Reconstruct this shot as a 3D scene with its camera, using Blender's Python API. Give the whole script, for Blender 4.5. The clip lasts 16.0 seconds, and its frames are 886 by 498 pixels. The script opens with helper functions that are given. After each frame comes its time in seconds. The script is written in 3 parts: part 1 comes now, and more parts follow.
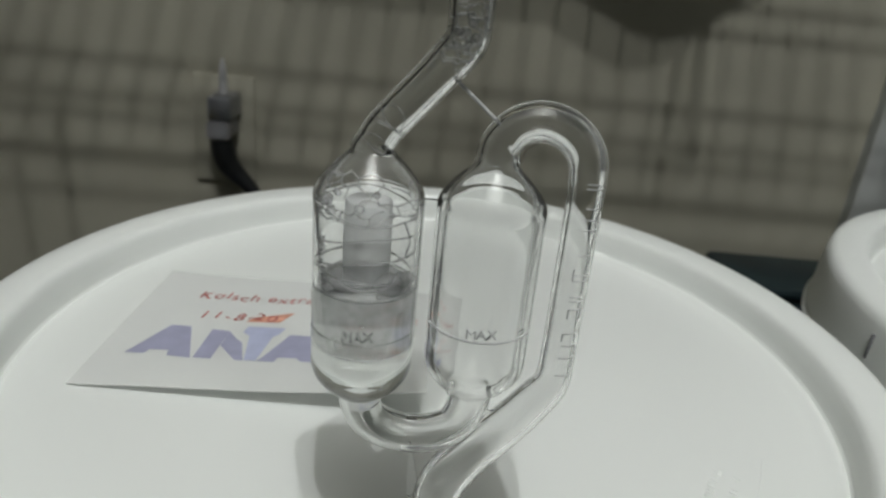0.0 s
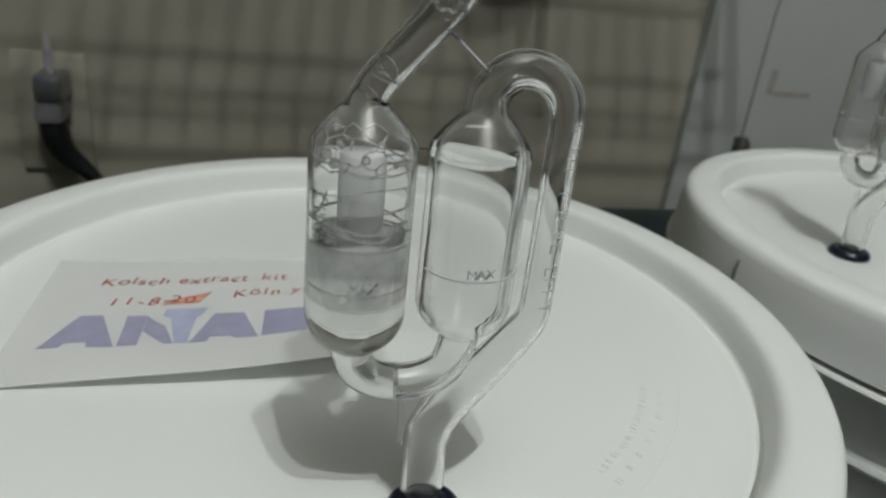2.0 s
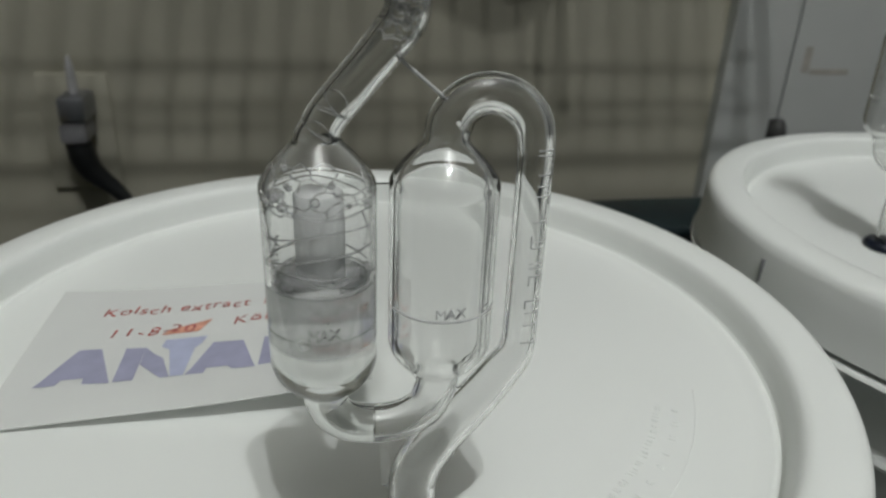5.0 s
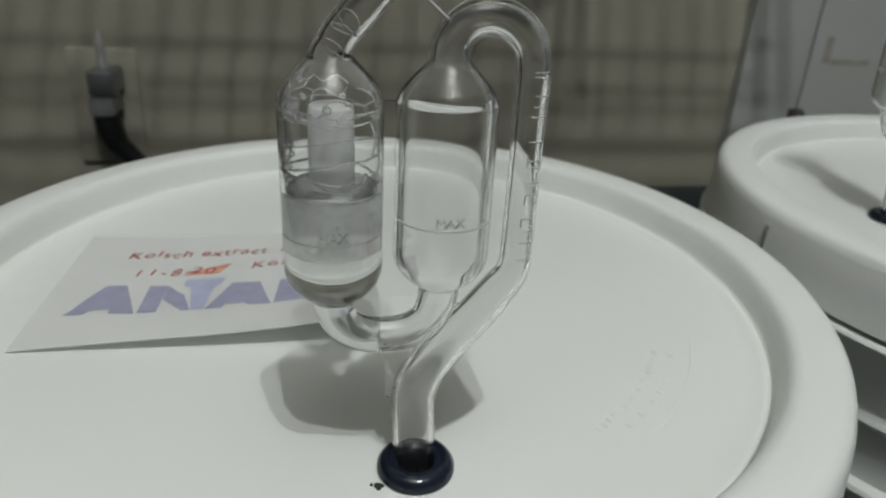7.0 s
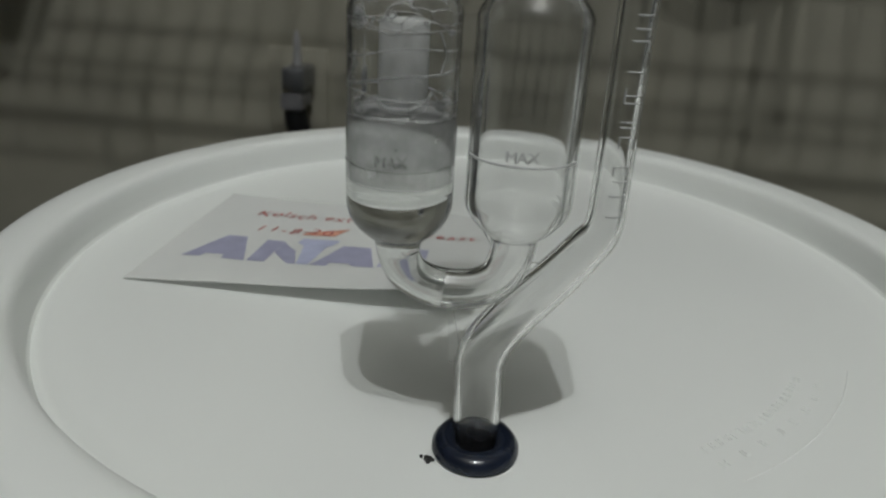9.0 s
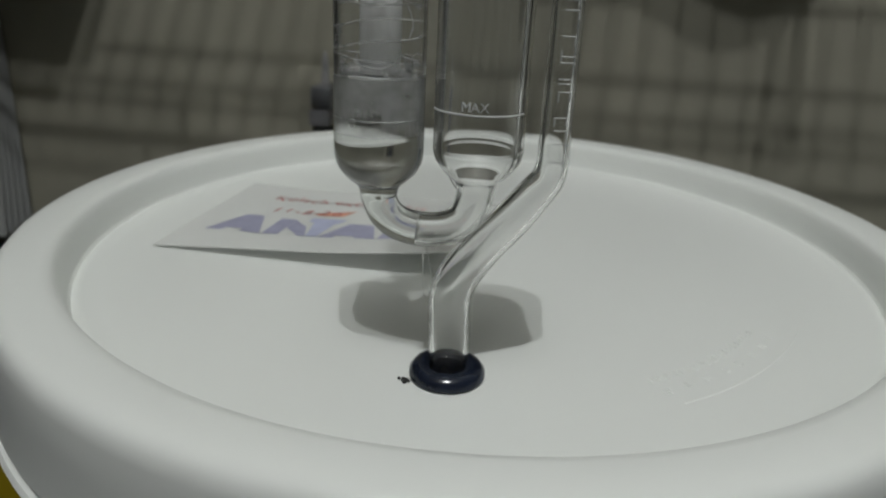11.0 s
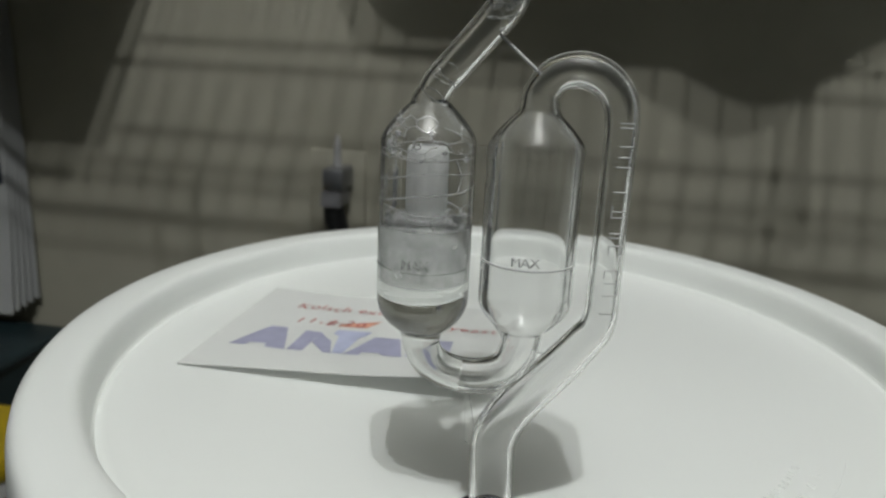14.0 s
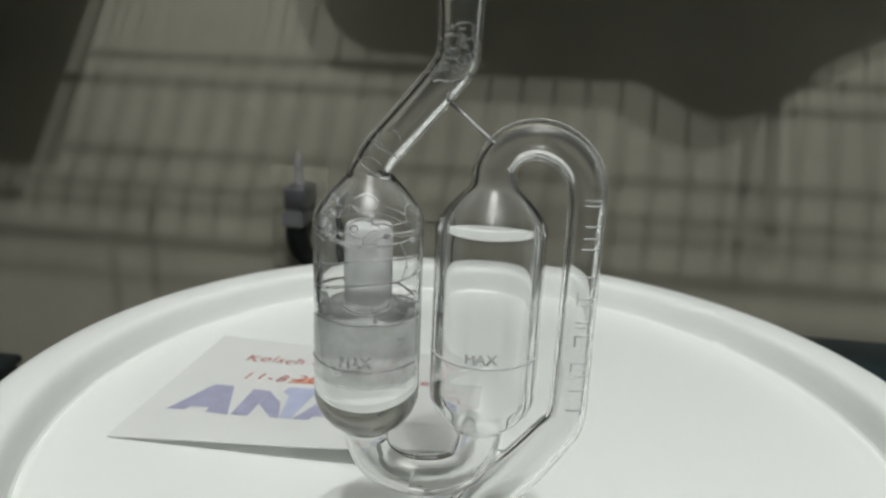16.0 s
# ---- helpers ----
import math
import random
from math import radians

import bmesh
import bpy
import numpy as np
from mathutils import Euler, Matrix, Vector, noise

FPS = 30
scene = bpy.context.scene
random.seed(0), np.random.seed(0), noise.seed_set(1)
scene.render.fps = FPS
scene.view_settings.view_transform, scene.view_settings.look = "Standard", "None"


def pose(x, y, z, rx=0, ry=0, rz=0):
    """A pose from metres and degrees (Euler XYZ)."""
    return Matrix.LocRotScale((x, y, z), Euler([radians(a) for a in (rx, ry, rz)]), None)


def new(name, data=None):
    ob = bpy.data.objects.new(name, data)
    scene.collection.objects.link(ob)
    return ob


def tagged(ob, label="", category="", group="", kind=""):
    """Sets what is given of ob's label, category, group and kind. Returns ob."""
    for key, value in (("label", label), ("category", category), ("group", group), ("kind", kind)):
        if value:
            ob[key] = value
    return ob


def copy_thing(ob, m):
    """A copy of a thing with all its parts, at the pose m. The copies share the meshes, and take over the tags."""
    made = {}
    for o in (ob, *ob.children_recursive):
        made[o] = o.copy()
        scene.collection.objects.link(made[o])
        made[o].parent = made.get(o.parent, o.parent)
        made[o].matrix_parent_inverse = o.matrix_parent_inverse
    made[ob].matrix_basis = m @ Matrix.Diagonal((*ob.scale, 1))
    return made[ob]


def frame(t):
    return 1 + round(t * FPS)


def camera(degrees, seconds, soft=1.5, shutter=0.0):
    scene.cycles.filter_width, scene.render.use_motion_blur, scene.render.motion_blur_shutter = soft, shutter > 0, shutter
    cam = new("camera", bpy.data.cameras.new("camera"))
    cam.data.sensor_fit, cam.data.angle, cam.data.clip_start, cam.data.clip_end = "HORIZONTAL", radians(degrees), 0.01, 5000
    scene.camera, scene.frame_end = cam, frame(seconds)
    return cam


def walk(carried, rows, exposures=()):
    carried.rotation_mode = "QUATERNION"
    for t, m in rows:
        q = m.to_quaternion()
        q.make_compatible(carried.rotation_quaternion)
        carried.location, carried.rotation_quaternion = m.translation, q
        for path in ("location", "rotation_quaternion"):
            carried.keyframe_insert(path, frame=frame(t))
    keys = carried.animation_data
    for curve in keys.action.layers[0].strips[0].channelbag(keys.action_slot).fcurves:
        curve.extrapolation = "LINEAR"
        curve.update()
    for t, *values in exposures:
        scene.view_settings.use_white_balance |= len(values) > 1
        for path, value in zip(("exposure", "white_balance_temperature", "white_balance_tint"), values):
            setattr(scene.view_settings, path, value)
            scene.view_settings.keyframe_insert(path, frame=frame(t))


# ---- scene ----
# The camera's way: a carried phone, an arm's length of drift round the airlock.
cam = camera(64.4, 16.0, 2.0)
cam.data.dof.use_dof = True
cam.data.dof.focus_distance = 0.16
cam.data.dof.aperture_fstop = 21.0
METRES, BASE = 0.312, pose(-0.0053, -0.1243, 0.1365, -2.27, -1.40, 0.0)
ROWS = [
    (0.0, 0.0, 0.0, 0.0, 1.41, -21.24, -3.63),
    (0.5, -0.0494, -0.0129, 0.0055, -0.07, -21.44, -3.39),
    (1.0, -0.0858, -0.0215, 0.0234, -5.79, -21.36, -2.94),
    (1.5, -0.1333, -0.041, -0.0125, -11.15, -20.9, -4.42),
    (2.0, -0.0991, -0.0129, -0.0173, -12.57, -22.28, -4.04),
    (2.5, -0.0744, -0.006, -0.0129, -13.68, -22.31, -2.71),
    (3.0, -0.0688, 0.0066, -0.0134, -12.65, -22.84, -2.15),
    (3.5, -0.0713, 0.0077, -0.0095, -11.62, -22.91, -1.67),
    (6.0, -0.0339, 0.0163, 0.0129, -10.03, -22.9, 0.08),
    (6.5, -0.0411, -0.0003, 0.0207, -9.66, -22.49, 0.18),
    (7.0, -0.0442, -0.0393, -0.0358, -8.5, -23.31, -1.17),
    (7.5, -0.0319, -0.1032, -0.1001, -5.64, -24.16, -2.7),
    (8.0, -0.0054, -0.0909, -0.1164, -2.78, -24.09, -3.22),
    (8.5, 0.0169, -0.0469, -0.1101, 2.97, -22.21, -3.15),
    (9.0, 0.0291, -0.0103, -0.1068, 7.42, -21.26, -1.93),
    (11.5, 0.0923, -0.1274, -0.1481, 10.53, -18.41, -1.43),
    (12.0, 0.089, -0.144, -0.1543, 11.19, -17.78, -1.47),
    (12.5, 0.0697, -0.1373, -0.1336, 11.34, -16.3, -1.9),
    (13.0, 0.0698, -0.1169, -0.1104, 10.91, -14.79, -1.58),
    (13.5, 0.0656, -0.1159, -0.0933, 10.88, -13.89, -1.44),
    (14.0, 0.0497, -0.0766, -0.0817, 10.21, -13.79, -1.6),
    (14.5, 0.0331, -0.0264, -0.0662, 9.4, -14.06, -1.76),
    (15.0, 0.0448, -0.0208, -0.0555, 8.57, -13.83, -1.41),
    (15.5, 0.0472, -0.016, -0.05, 8.13, -13.71, -1.36),
    (16.0, 0.0532, -0.0037, -0.0427, 7.73, -13.55, -1.18),
]
walk(cam, [(t, BASE @ pose(METRES * x, METRES * y, METRES * z, 90 + pitch, roll, yaw)) for t, x, y, z, yaw, pitch, roll in ROWS],
     [(0.0, 0.22), (2.0, 0.11), (3.5, 0.12), (6.0, 0.12), (7.0, 0.08), (7.5, -0.07), (8.5, -0.24), (9.2, -0.19), (11.3, -0.10), (12.0, -0.12), (13.0, 0.05), (14.0, 0.32), (15.0, 0.46), (16.0, 0.52)])

# ---- light ----
world = bpy.data.worlds.new("room_air")
scene.world = world
world.use_nodes = True
world.node_tree.nodes["Background"].inputs[0].default_value = (0.80, 0.84, 0.80, 1)
world.node_tree.nodes["Background"].inputs[1].default_value = 0.008
scene.view_settings.exposure = 0.0
LAMP = Vector((0.10, -0.55, 1.38))
for dx, dy in ((-0.037, -0.040), (0.037, 0.040)):
    bulb = bpy.data.lights.new("ceiling_bulb", "POINT")
    bulb.energy, bulb.shadow_soft_size, bulb.color = 16.0, 0.013, (0.975, 1.0, 1.0)
    lamp_ob = new("ceiling_bulb", bulb)
    lamp_ob.location = LAMP + Vector((dx, dy, 0))


# ---- materials ----
def material(name, colour, rough=0.5, metal=0.0, vary=0.06, grain=40.0, bump=0.0, bump_scale=200.0, spec=0.5, coat=0.0, tint=None, sss=0.0, even=False):
    m = bpy.data.materials.new(name)
    m.use_nodes = True
    nt = m.node_tree
    b = nt.nodes["Principled BSDF"]
    b.inputs["Roughness"].default_value = rough
    b.inputs["Metallic"].default_value = metal
    b.inputs["Specular IOR Level"].default_value = spec
    b.inputs["Coat Weight"].default_value = coat
    if sss:
        b.inputs["Subsurface Weight"].default_value = sss
        b.inputs["Subsurface Scale"].default_value = 0.004
    tc = nt.nodes.new("ShaderNodeTexCoord")
    big = nt.nodes.new("ShaderNodeTexNoise")
    big.inputs["Scale"].default_value = grain
    big.inputs["Detail"].default_value = 1 if even else 6
    nt.links.new(tc.outputs["Object"], big.inputs["Vector"])
    ramp = nt.nodes.new("ShaderNodeMapRange")
    ramp.inputs["From Min"].default_value, ramp.inputs["From Max"].default_value = 0.3, 0.7
    nt.links.new(big.outputs["Fac"], ramp.inputs["Value"])
    mix = nt.nodes.new("ShaderNodeMix")
    mix.data_type = "RGBA"
    dark = tint if tint else tuple(c * (1 - vary) for c in colour)
    light = tuple(min(1, c * (1 + vary)) for c in colour)
    mix.inputs[6].default_value, mix.inputs[7].default_value = (*dark, 1), (*light, 1)
    nt.links.new(ramp.outputs["Result"], mix.inputs["Factor"])
    nt.links.new(mix.outputs[2], b.inputs["Base Color"])
    fine = nt.nodes.new("ShaderNodeTexNoise")
    fine.inputs["Scale"].default_value = bump_scale
    fine.inputs["Detail"].default_value = 5
    nt.links.new(tc.outputs["Object"], fine.inputs["Vector"])
    rr = nt.nodes.new("ShaderNodeMapRange")
    rr.inputs["To Min"].default_value, rr.inputs["To Max"].default_value = max(0.02, rough - 0.08), min(1, rough + 0.08)
    nt.links.new(fine.outputs["Fac"], rr.inputs["Value"])
    if not even:
        nt.links.new(rr.outputs["Result"], b.inputs["Roughness"])
    if bump:
        bn = nt.nodes.new("ShaderNodeBump")
        bn.inputs["Strength"].default_value = bump
        bn.inputs["Distance"].default_value = 0.0008
        nt.links.new(fine.outputs["Fac"], bn.inputs["Height"])
        nt.links.new(bn.outputs["Normal"], b.inputs["Normal"])
    return m


def clear(name, ior, rough=0.0, colour=(1, 1, 1), haze=0.0, veil_span=None, veil_colour=(0.80, 0.81, 0.80), gloss=0.0):
    m = bpy.data.materials.new(name)
    m.use_nodes = True
    nt = m.node_tree
    nt.nodes.remove(nt.nodes["Principled BSDF"])
    b = nt.nodes.new("ShaderNodeBsdfGlass")
    b.inputs["Color"].default_value = (*colour, 1)
    b.inputs["Roughness"].default_value = rough
    b.inputs["IOR"].default_value = ior
    nt.links.new(b.outputs["BSDF"], nt.nodes["Material Output"].inputs["Surface"])
    if haze:
        veil = nt.nodes.new("ShaderNodeBsdfDiffuse")
        veil.inputs["Color"].default_value = (*veil_colour, 1)
        mix = nt.nodes.new("ShaderNodeMixShader")
        mix.inputs[0].default_value = haze
        nt.links.new(b.outputs["BSDF"], mix.inputs[1])
        nt.links.new(veil.outputs["BSDF"], mix.inputs[2])
        if veil_span:
            # a grey diffuse veil put into the colour above a height, none below
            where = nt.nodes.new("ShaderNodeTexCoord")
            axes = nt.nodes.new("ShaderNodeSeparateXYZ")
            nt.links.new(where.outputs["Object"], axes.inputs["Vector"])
            veil_ramp = nt.nodes.new("ShaderNodeMapRange")
            veil_ramp.inputs["From Min"].default_value, veil_ramp.inputs["From Max"].default_value = veil_span
            veil_ramp.inputs["To Min"].default_value, veil_ramp.inputs["To Max"].default_value = 0.0, haze
            nt.links.new(axes.outputs["Z"], veil_ramp.inputs["Value"])
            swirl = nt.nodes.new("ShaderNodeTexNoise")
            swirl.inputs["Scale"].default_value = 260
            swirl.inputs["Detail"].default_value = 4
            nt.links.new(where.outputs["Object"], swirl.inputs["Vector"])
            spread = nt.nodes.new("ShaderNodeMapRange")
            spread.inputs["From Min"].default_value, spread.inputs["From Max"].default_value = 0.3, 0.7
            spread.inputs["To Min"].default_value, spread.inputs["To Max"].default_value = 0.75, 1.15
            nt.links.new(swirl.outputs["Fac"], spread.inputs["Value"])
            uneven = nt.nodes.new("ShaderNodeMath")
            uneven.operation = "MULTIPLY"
            nt.links.new(veil_ramp.outputs["Result"], uneven.inputs[0])
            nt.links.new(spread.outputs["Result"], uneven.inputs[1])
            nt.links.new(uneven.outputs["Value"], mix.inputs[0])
        if gloss:
            # the moulded skin's own sheen
            sheen = nt.nodes.new("ShaderNodeBsdfGlossy")
            sheen.inputs["Roughness"].default_value = 0.020
            skin = nt.nodes.new("ShaderNodeMixShader")
            skin.inputs[0].default_value = gloss
            nt.links.new(mix.outputs["Shader"], skin.inputs[1])
            nt.links.new(sheen.outputs["BSDF"], skin.inputs[2])
            nt.links.new(skin.outputs["Shader"], nt.nodes["Material Output"].inputs["Surface"])
        nt.links.new(mix.outputs["Shader"], nt.nodes["Material Output"].inputs["Surface"])
    return m


LID = material("white_lid_plastic", (0.80, 0.82, 0.79), 0.30, vary=0.012, grain=9, bump=0.0, bump_scale=14, spec=0.4, even=True)
PAIL = material("white_pail_plastic", (0.78, 0.80, 0.77), 0.33, vary=0.02, grain=18, bump=0.05, bump_scale=300, spec=0.4)
RUBBER = material("navy_rubber", (0.010, 0.014, 0.026), 0.16, vary=0.3, grain=160, bump=0.1, bump_scale=700)
WALL = material("olive_painted_wall", (0.405, 0.390, 0.310), 0.7, vary=0.09, grain=9, bump=0.3, bump_scale=160)
PANEL = material("pale_grey_panel", (0.49, 0.505, 0.485), 0.5, vary=0.04, grain=7, bump=0.1, bump_scale=90)
TEAL = material("dark_teal_laminate", (0.010, 0.022, 0.026), 0.45, vary=0.3, grain=20, bump=0.1, bump_scale=300)
PAPER = material("printed_paper", (0.87, 0.885, 0.86), 0.5, vary=0.02, grain=30, bump=0.08, bump_scale=500)
see = PAPER.node_tree.nodes.new("ShaderNodeBsdfTransparent")
thin = PAPER.node_tree.nodes.new("ShaderNodeMixShader")
thin.inputs[0].default_value = 0.30
PAPER.node_tree.links.new(PAPER.node_tree.nodes["Principled BSDF"].outputs["BSDF"], thin.inputs[1])
PAPER.node_tree.links.new(see.outputs["BSDF"], thin.inputs[2])
PAPER.node_tree.links.new(thin.outputs["Shader"], PAPER.node_tree.nodes["Material Output"].inputs["Surface"])
BLUE = material("blue_print", (0.365, 0.37, 0.50), 0.5, vary=0.08, grain=120)
PALE_BLUE = material("pale_blue_print", (0.45, 0.48, 0.64), 0.5, vary=0.08, grain=120)
RED = material("red_marker", (0.44, 0.12, 0.11), 0.6, vary=0.25, grain=300)
ORANGE = material("smudged_orange_marker", (0.66, 0.33, 0.24), 0.6, vary=0.3, grain=200)
# tub yellow and red are darkened to include the bucket's shadow
YELLOW = material("yellow_plastic", (0.42, 0.30, 0.01), 0.35, vary=0.06, grain=30)
CANRED = material("red_label", (0.33, 0.045, 0.015), 0.4, vary=0.08, grain=30)
# page white lowered: the calendar's shade is in this colour
CALENDAR = material("shaded_white_page", (0.46, 0.47, 0.46), 0.6, vary=0.05, grain=20)
TAB = material("worn_metal_tab", (0.42, 0.42, 0.42), 0.35, vary=0.1, grain=90)
WHITE = material("white_card", (0.72, 0.72, 0.70), 0.55, vary=0.03, grain=20)
NAVY = material("navy_print", (0.02, 0.035, 0.07), 0.4, vary=0.3, grain=40)
BLACK = material("black_rubber_cord", (0.008, 0.009, 0.010), 0.4, vary=0.3, grain=90)
STEEL = material("bright_steel_wire", (0.60, 0.60, 0.58), 0.3, metal=1.0, vary=0.05, grain=90)
CEIL = material("bounce_ceiling", (0.74, 0.735, 0.71), 0.8, vary=0.04, grain=6, bump=0.2, bump_scale=80)
FLOOR = material("concrete_floor", (0.20, 0.20, 0.19), 0.7, vary=0.15, grain=6, bump=0.3, bump_scale=60)
DIM = material("low_bounce_wall", (0.09, 0.09, 0.083), 0.8, vary=0.1, grain=5, bump=0.2, bump_scale=80)
BROWN = material("brown_sacking", (0.12, 0.10, 0.06), 0.85, vary=0.2, grain=30, bump=0.3, bump_scale=300)
GREYMETAL = material("grey_metal", (0.30, 0.31, 0.33), 0.35, metal=0.8, vary=0.1, grain=60)
STOP = material("grey_rubber_stop", (0.06, 0.06, 0.058), 0.6, vary=0.1, grain=90)
COLLAR = material("grey_collar_plastic", (0.22, 0.22, 0.23), 0.4, vary=0.1, grain=60)
DIRT = material("wet_grit", (0.03, 0.03, 0.028), 0.3, vary=0.3, grain=500)
GLASS = clear("clear_styrene", 1.50, 0.0, (0.99, 0.992, 0.99), haze=0.016, gloss=0.025)
WATER = clear("grey_veiled_sanitiser", 1.33, 0.0, (0.98, 0.985, 0.98), haze=0.46, veil_span=(0.0603, 0.0611), veil_colour=(0.60, 0.61, 0.60), gloss=0.02)
FOAM = clear("wet_foam", 1.33, 0.0, haze=0.12, gloss=0.05)
FROST = material("frosted_insert", (0.74, 0.75, 0.74), 0.35, vary=0.06, grain=300, bump=0.15, bump_scale=900)
FROST.node_tree.nodes["Principled BSDF"].inputs["Transmission Weight"].default_value = 0.60
FROST.node_tree.nodes["Principled BSDF"].inputs["IOR"].default_value = 1.08
RAISED = material("frosted_raised_plastic", (0.80, 0.81, 0.80), 0.25, vary=0.05, grain=400)
RAISED.node_tree.nodes["Principled BSDF"].inputs["Transmission Weight"].default_value = 0.35
RAISED.node_tree.nodes["Principled BSDF"].inputs["IOR"].default_value = 1.25


# ---- mesh helpers ----
def mesh_of(name, bm, mat, smooth=True):
    me = bpy.data.meshes.new(name)
    bmesh.ops.recalc_face_normals(bm, faces=bm.faces[:]) if smooth != "keep" else None
    bm.to_mesh(me)
    bm.free()
    me.materials.append(mat)
    if smooth:
        me.polygons.foreach_set("use_smooth", [True] * len(me.polygons))
        me.set_sharp_from_angle(angle=radians(40))
    return me


def thing(name, label, category, at=None, group="", kind=""):
    ob = new(name)
    ob.empty_display_size = 0.02
    if at is not None:
        ob.matrix_basis = at
    return tagged(ob, label, category, group, kind)


def part(name, bm, mat, parent, label="", smooth=True, at=None):
    ob = new(name, mesh_of(name, bm, mat, smooth))
    ob.parent = parent
    if at is not None:
        ob.matrix_basis = at
    return tagged(ob, label)


def solid(name, bm, mat, label, category, at=None, kind="", smooth=True, group=""):
    ob = new(name, mesh_of(name, bm, mat, smooth))
    if at is not None:
        ob.matrix_basis = at
    return tagged(ob, label, category, group, kind)


def box(x0, y0, z0, x1, y1, z1, bevel=0.0, bm=None):
    own = bmesh.new()
    bmesh.ops.create_cube(own, size=1, matrix=Matrix.Translation(((x0 + x1) / 2, (y0 + y1) / 2, (z0 + z1) / 2)) @ Matrix.Diagonal((x1 - x0, y1 - y0, z1 - z0, 1)))
    if bevel:
        bmesh.ops.bevel(own, geom=own.edges[:], offset=bevel, segments=2, affect="EDGES", profile=0.5)
    if bm is None:
        return own
    tmp = bpy.data.meshes.new("tmp")
    own.to_mesh(tmp)
    own.free()
    bm.from_mesh(tmp)
    bpy.data.meshes.remove(tmp)
    return bm


def lathe(profile, segs=96, closed=False, bm=None):
    """Turns a profile of (r, z) round the z axis."""
    bm = bm or bmesh.new()
    rings = []
    for r, z in profile:
        if r < 1e-6:
            rings.append([bm.verts.new((0, 0, z))])
        else:
            rings.append([bm.verts.new((r * math.cos(2 * math.pi * k / segs), r * math.sin(2 * math.pi * k / segs), z)) for k in range(segs)])
    pairs = list(zip(rings, rings[1:])) + ([(rings[-1], rings[0])] if closed else [])
    for a, b in pairs:
        for k in range(segs):
            j = (k + 1) % segs
            if len(a) == 1 and len(b) == 1:
                continue
            if len(a) == 1:
                bm.faces.new((a[0], b[k], b[j]))
            elif len(b) == 1:
                bm.faces.new((a[k], a[j], b[0]))
            else:
                bm.faces.new((a[k], a[j], b[j], b[k]))
    return bm


def smooth_line(points, step):
    """Points at an even step along a Catmull-Rom line through rows of any width."""
    P = np.array(points, float)
    P = np.vstack([2 * P[0] - P[1], P, 2 * P[-1] - P[-2]])
    out = []
    for i in range(1, len(P) - 2):
        n = max(2, int(np.linalg.norm(P[i + 1][:3] - P[i][:3]) / step))
        for u in np.arange(n) / n:
            a, b, c, d = P[i - 1:i + 3]
            out.append(0.5 * (2 * b + (c - a) * u + (2 * a - 5 * b + 4 * c - d) * u * u + (3 * b - a - 3 * c + d) * u ** 3))
    out.append(P[-2])
    return np.array(out)


def sweep(points, radii, segs=12, caps=True, bm=None):
    """A round rod along points, with a radius at each."""
    bm = bm or bmesh.new()
    P = [Vector(p) for p in points]
    rings = []
    side = None
    for i, p in enumerate(P):
        d = (P[min(i + 1, len(P) - 1)] - P[max(i - 1, 0)]).normalized()
        if side is None:
            side = d.orthogonal().normalized()
        side = (side - d * side.dot(d)).normalized()
        up = d.cross(side)
        r = radii[i] if hasattr(radii, "__len__") else radii
        rings.append([bm.verts.new(p + (side * math.cos(2 * math.pi * k / segs) + up * math.sin(2 * math.pi * k / segs)) * r) for k in range(segs)])
    for a, b in zip(rings, rings[1:]):
        for k in range(segs):
            j = (k + 1) % segs
            bm.faces.new((a[k], a[j], b[j], b[k]))
    if caps:
        bm.faces.new(rings[0][::-1])
        bm.faces.new(rings[-1])
    return bm


def letters(name, text, size, mat, parent, at, depth=0.0002, shear=0.0, space=1.0):
    """Words in the built-in font, as a thin mesh."""
    cu = bpy.data.curves.new(name, "FONT")
    cu.body, cu.size, cu.extrude, cu.shear, cu.space_character = text, size, depth, shear, space
    tmp = new(name + "_tmp", cu)
    me = bpy.data.meshes.new_from_object(tmp)
    bpy.data.objects.remove(tmp)
    me.materials.clear()
    me.materials.append(mat)
    ob = new(name, me)
    ob.parent = parent
    ob.matrix_basis = at
    return ob


# ---- the room ----
WY = 0.60
CORNER = 0.427
solid("wall_back", box(-2.2, WY, -1.3, CORNER, WY + 0.12, 1.6), WALL, "olive painted wall crossed by wire shelf shadows", "wall", kind="structure")
solid("wall_panel", box(CORNER, WY - 0.015, -1.3, 2.2, WY + 0.12, 1.6), PANEL, "pale grey smooth wall panel beside the olive wall", "wall", kind="structure")
# side and rear walls: unseen, added dark so little bounce reaches the shadows
solid("wall_left", box(-2.32, -2.4, -1.3, -2.2, WY + 0.12, 1.6), DIM, "unseen side wall, dark to keep bounce light low", "wall", kind="structure")
solid("wall_right", box(2.2, -2.4, -1.3, 2.32, WY + 0.12, 1.6), DIM, "unseen side wall, dark to keep bounce light low", "wall", kind="structure")
solid("wall_rear", box(-2.32, -2.52, -1.3, 2.32, -2.4, 1.6), DIM, "unseen rear wall, dark to keep bounce light low", "wall", kind="structure")
# unseen ceiling, pale so its bounce fills the shadows on the lid
solid("ceiling", box(-2.32, -2.52, 1.6, 2.32, WY + 0.12, 1.7), CEIL, "unseen ceiling, pale to bounce fill light down", "ceiling", kind="structure")
solid("floor", box(-2.32, -2.52, -1.4, 2.32, WY + 0.12, -1.3), FLOOR, "grey concrete floor", "floor", kind="structure")

BENCH = -0.37
bench = thing("work_table", "dark teal laminate work table under the buckets", "table")
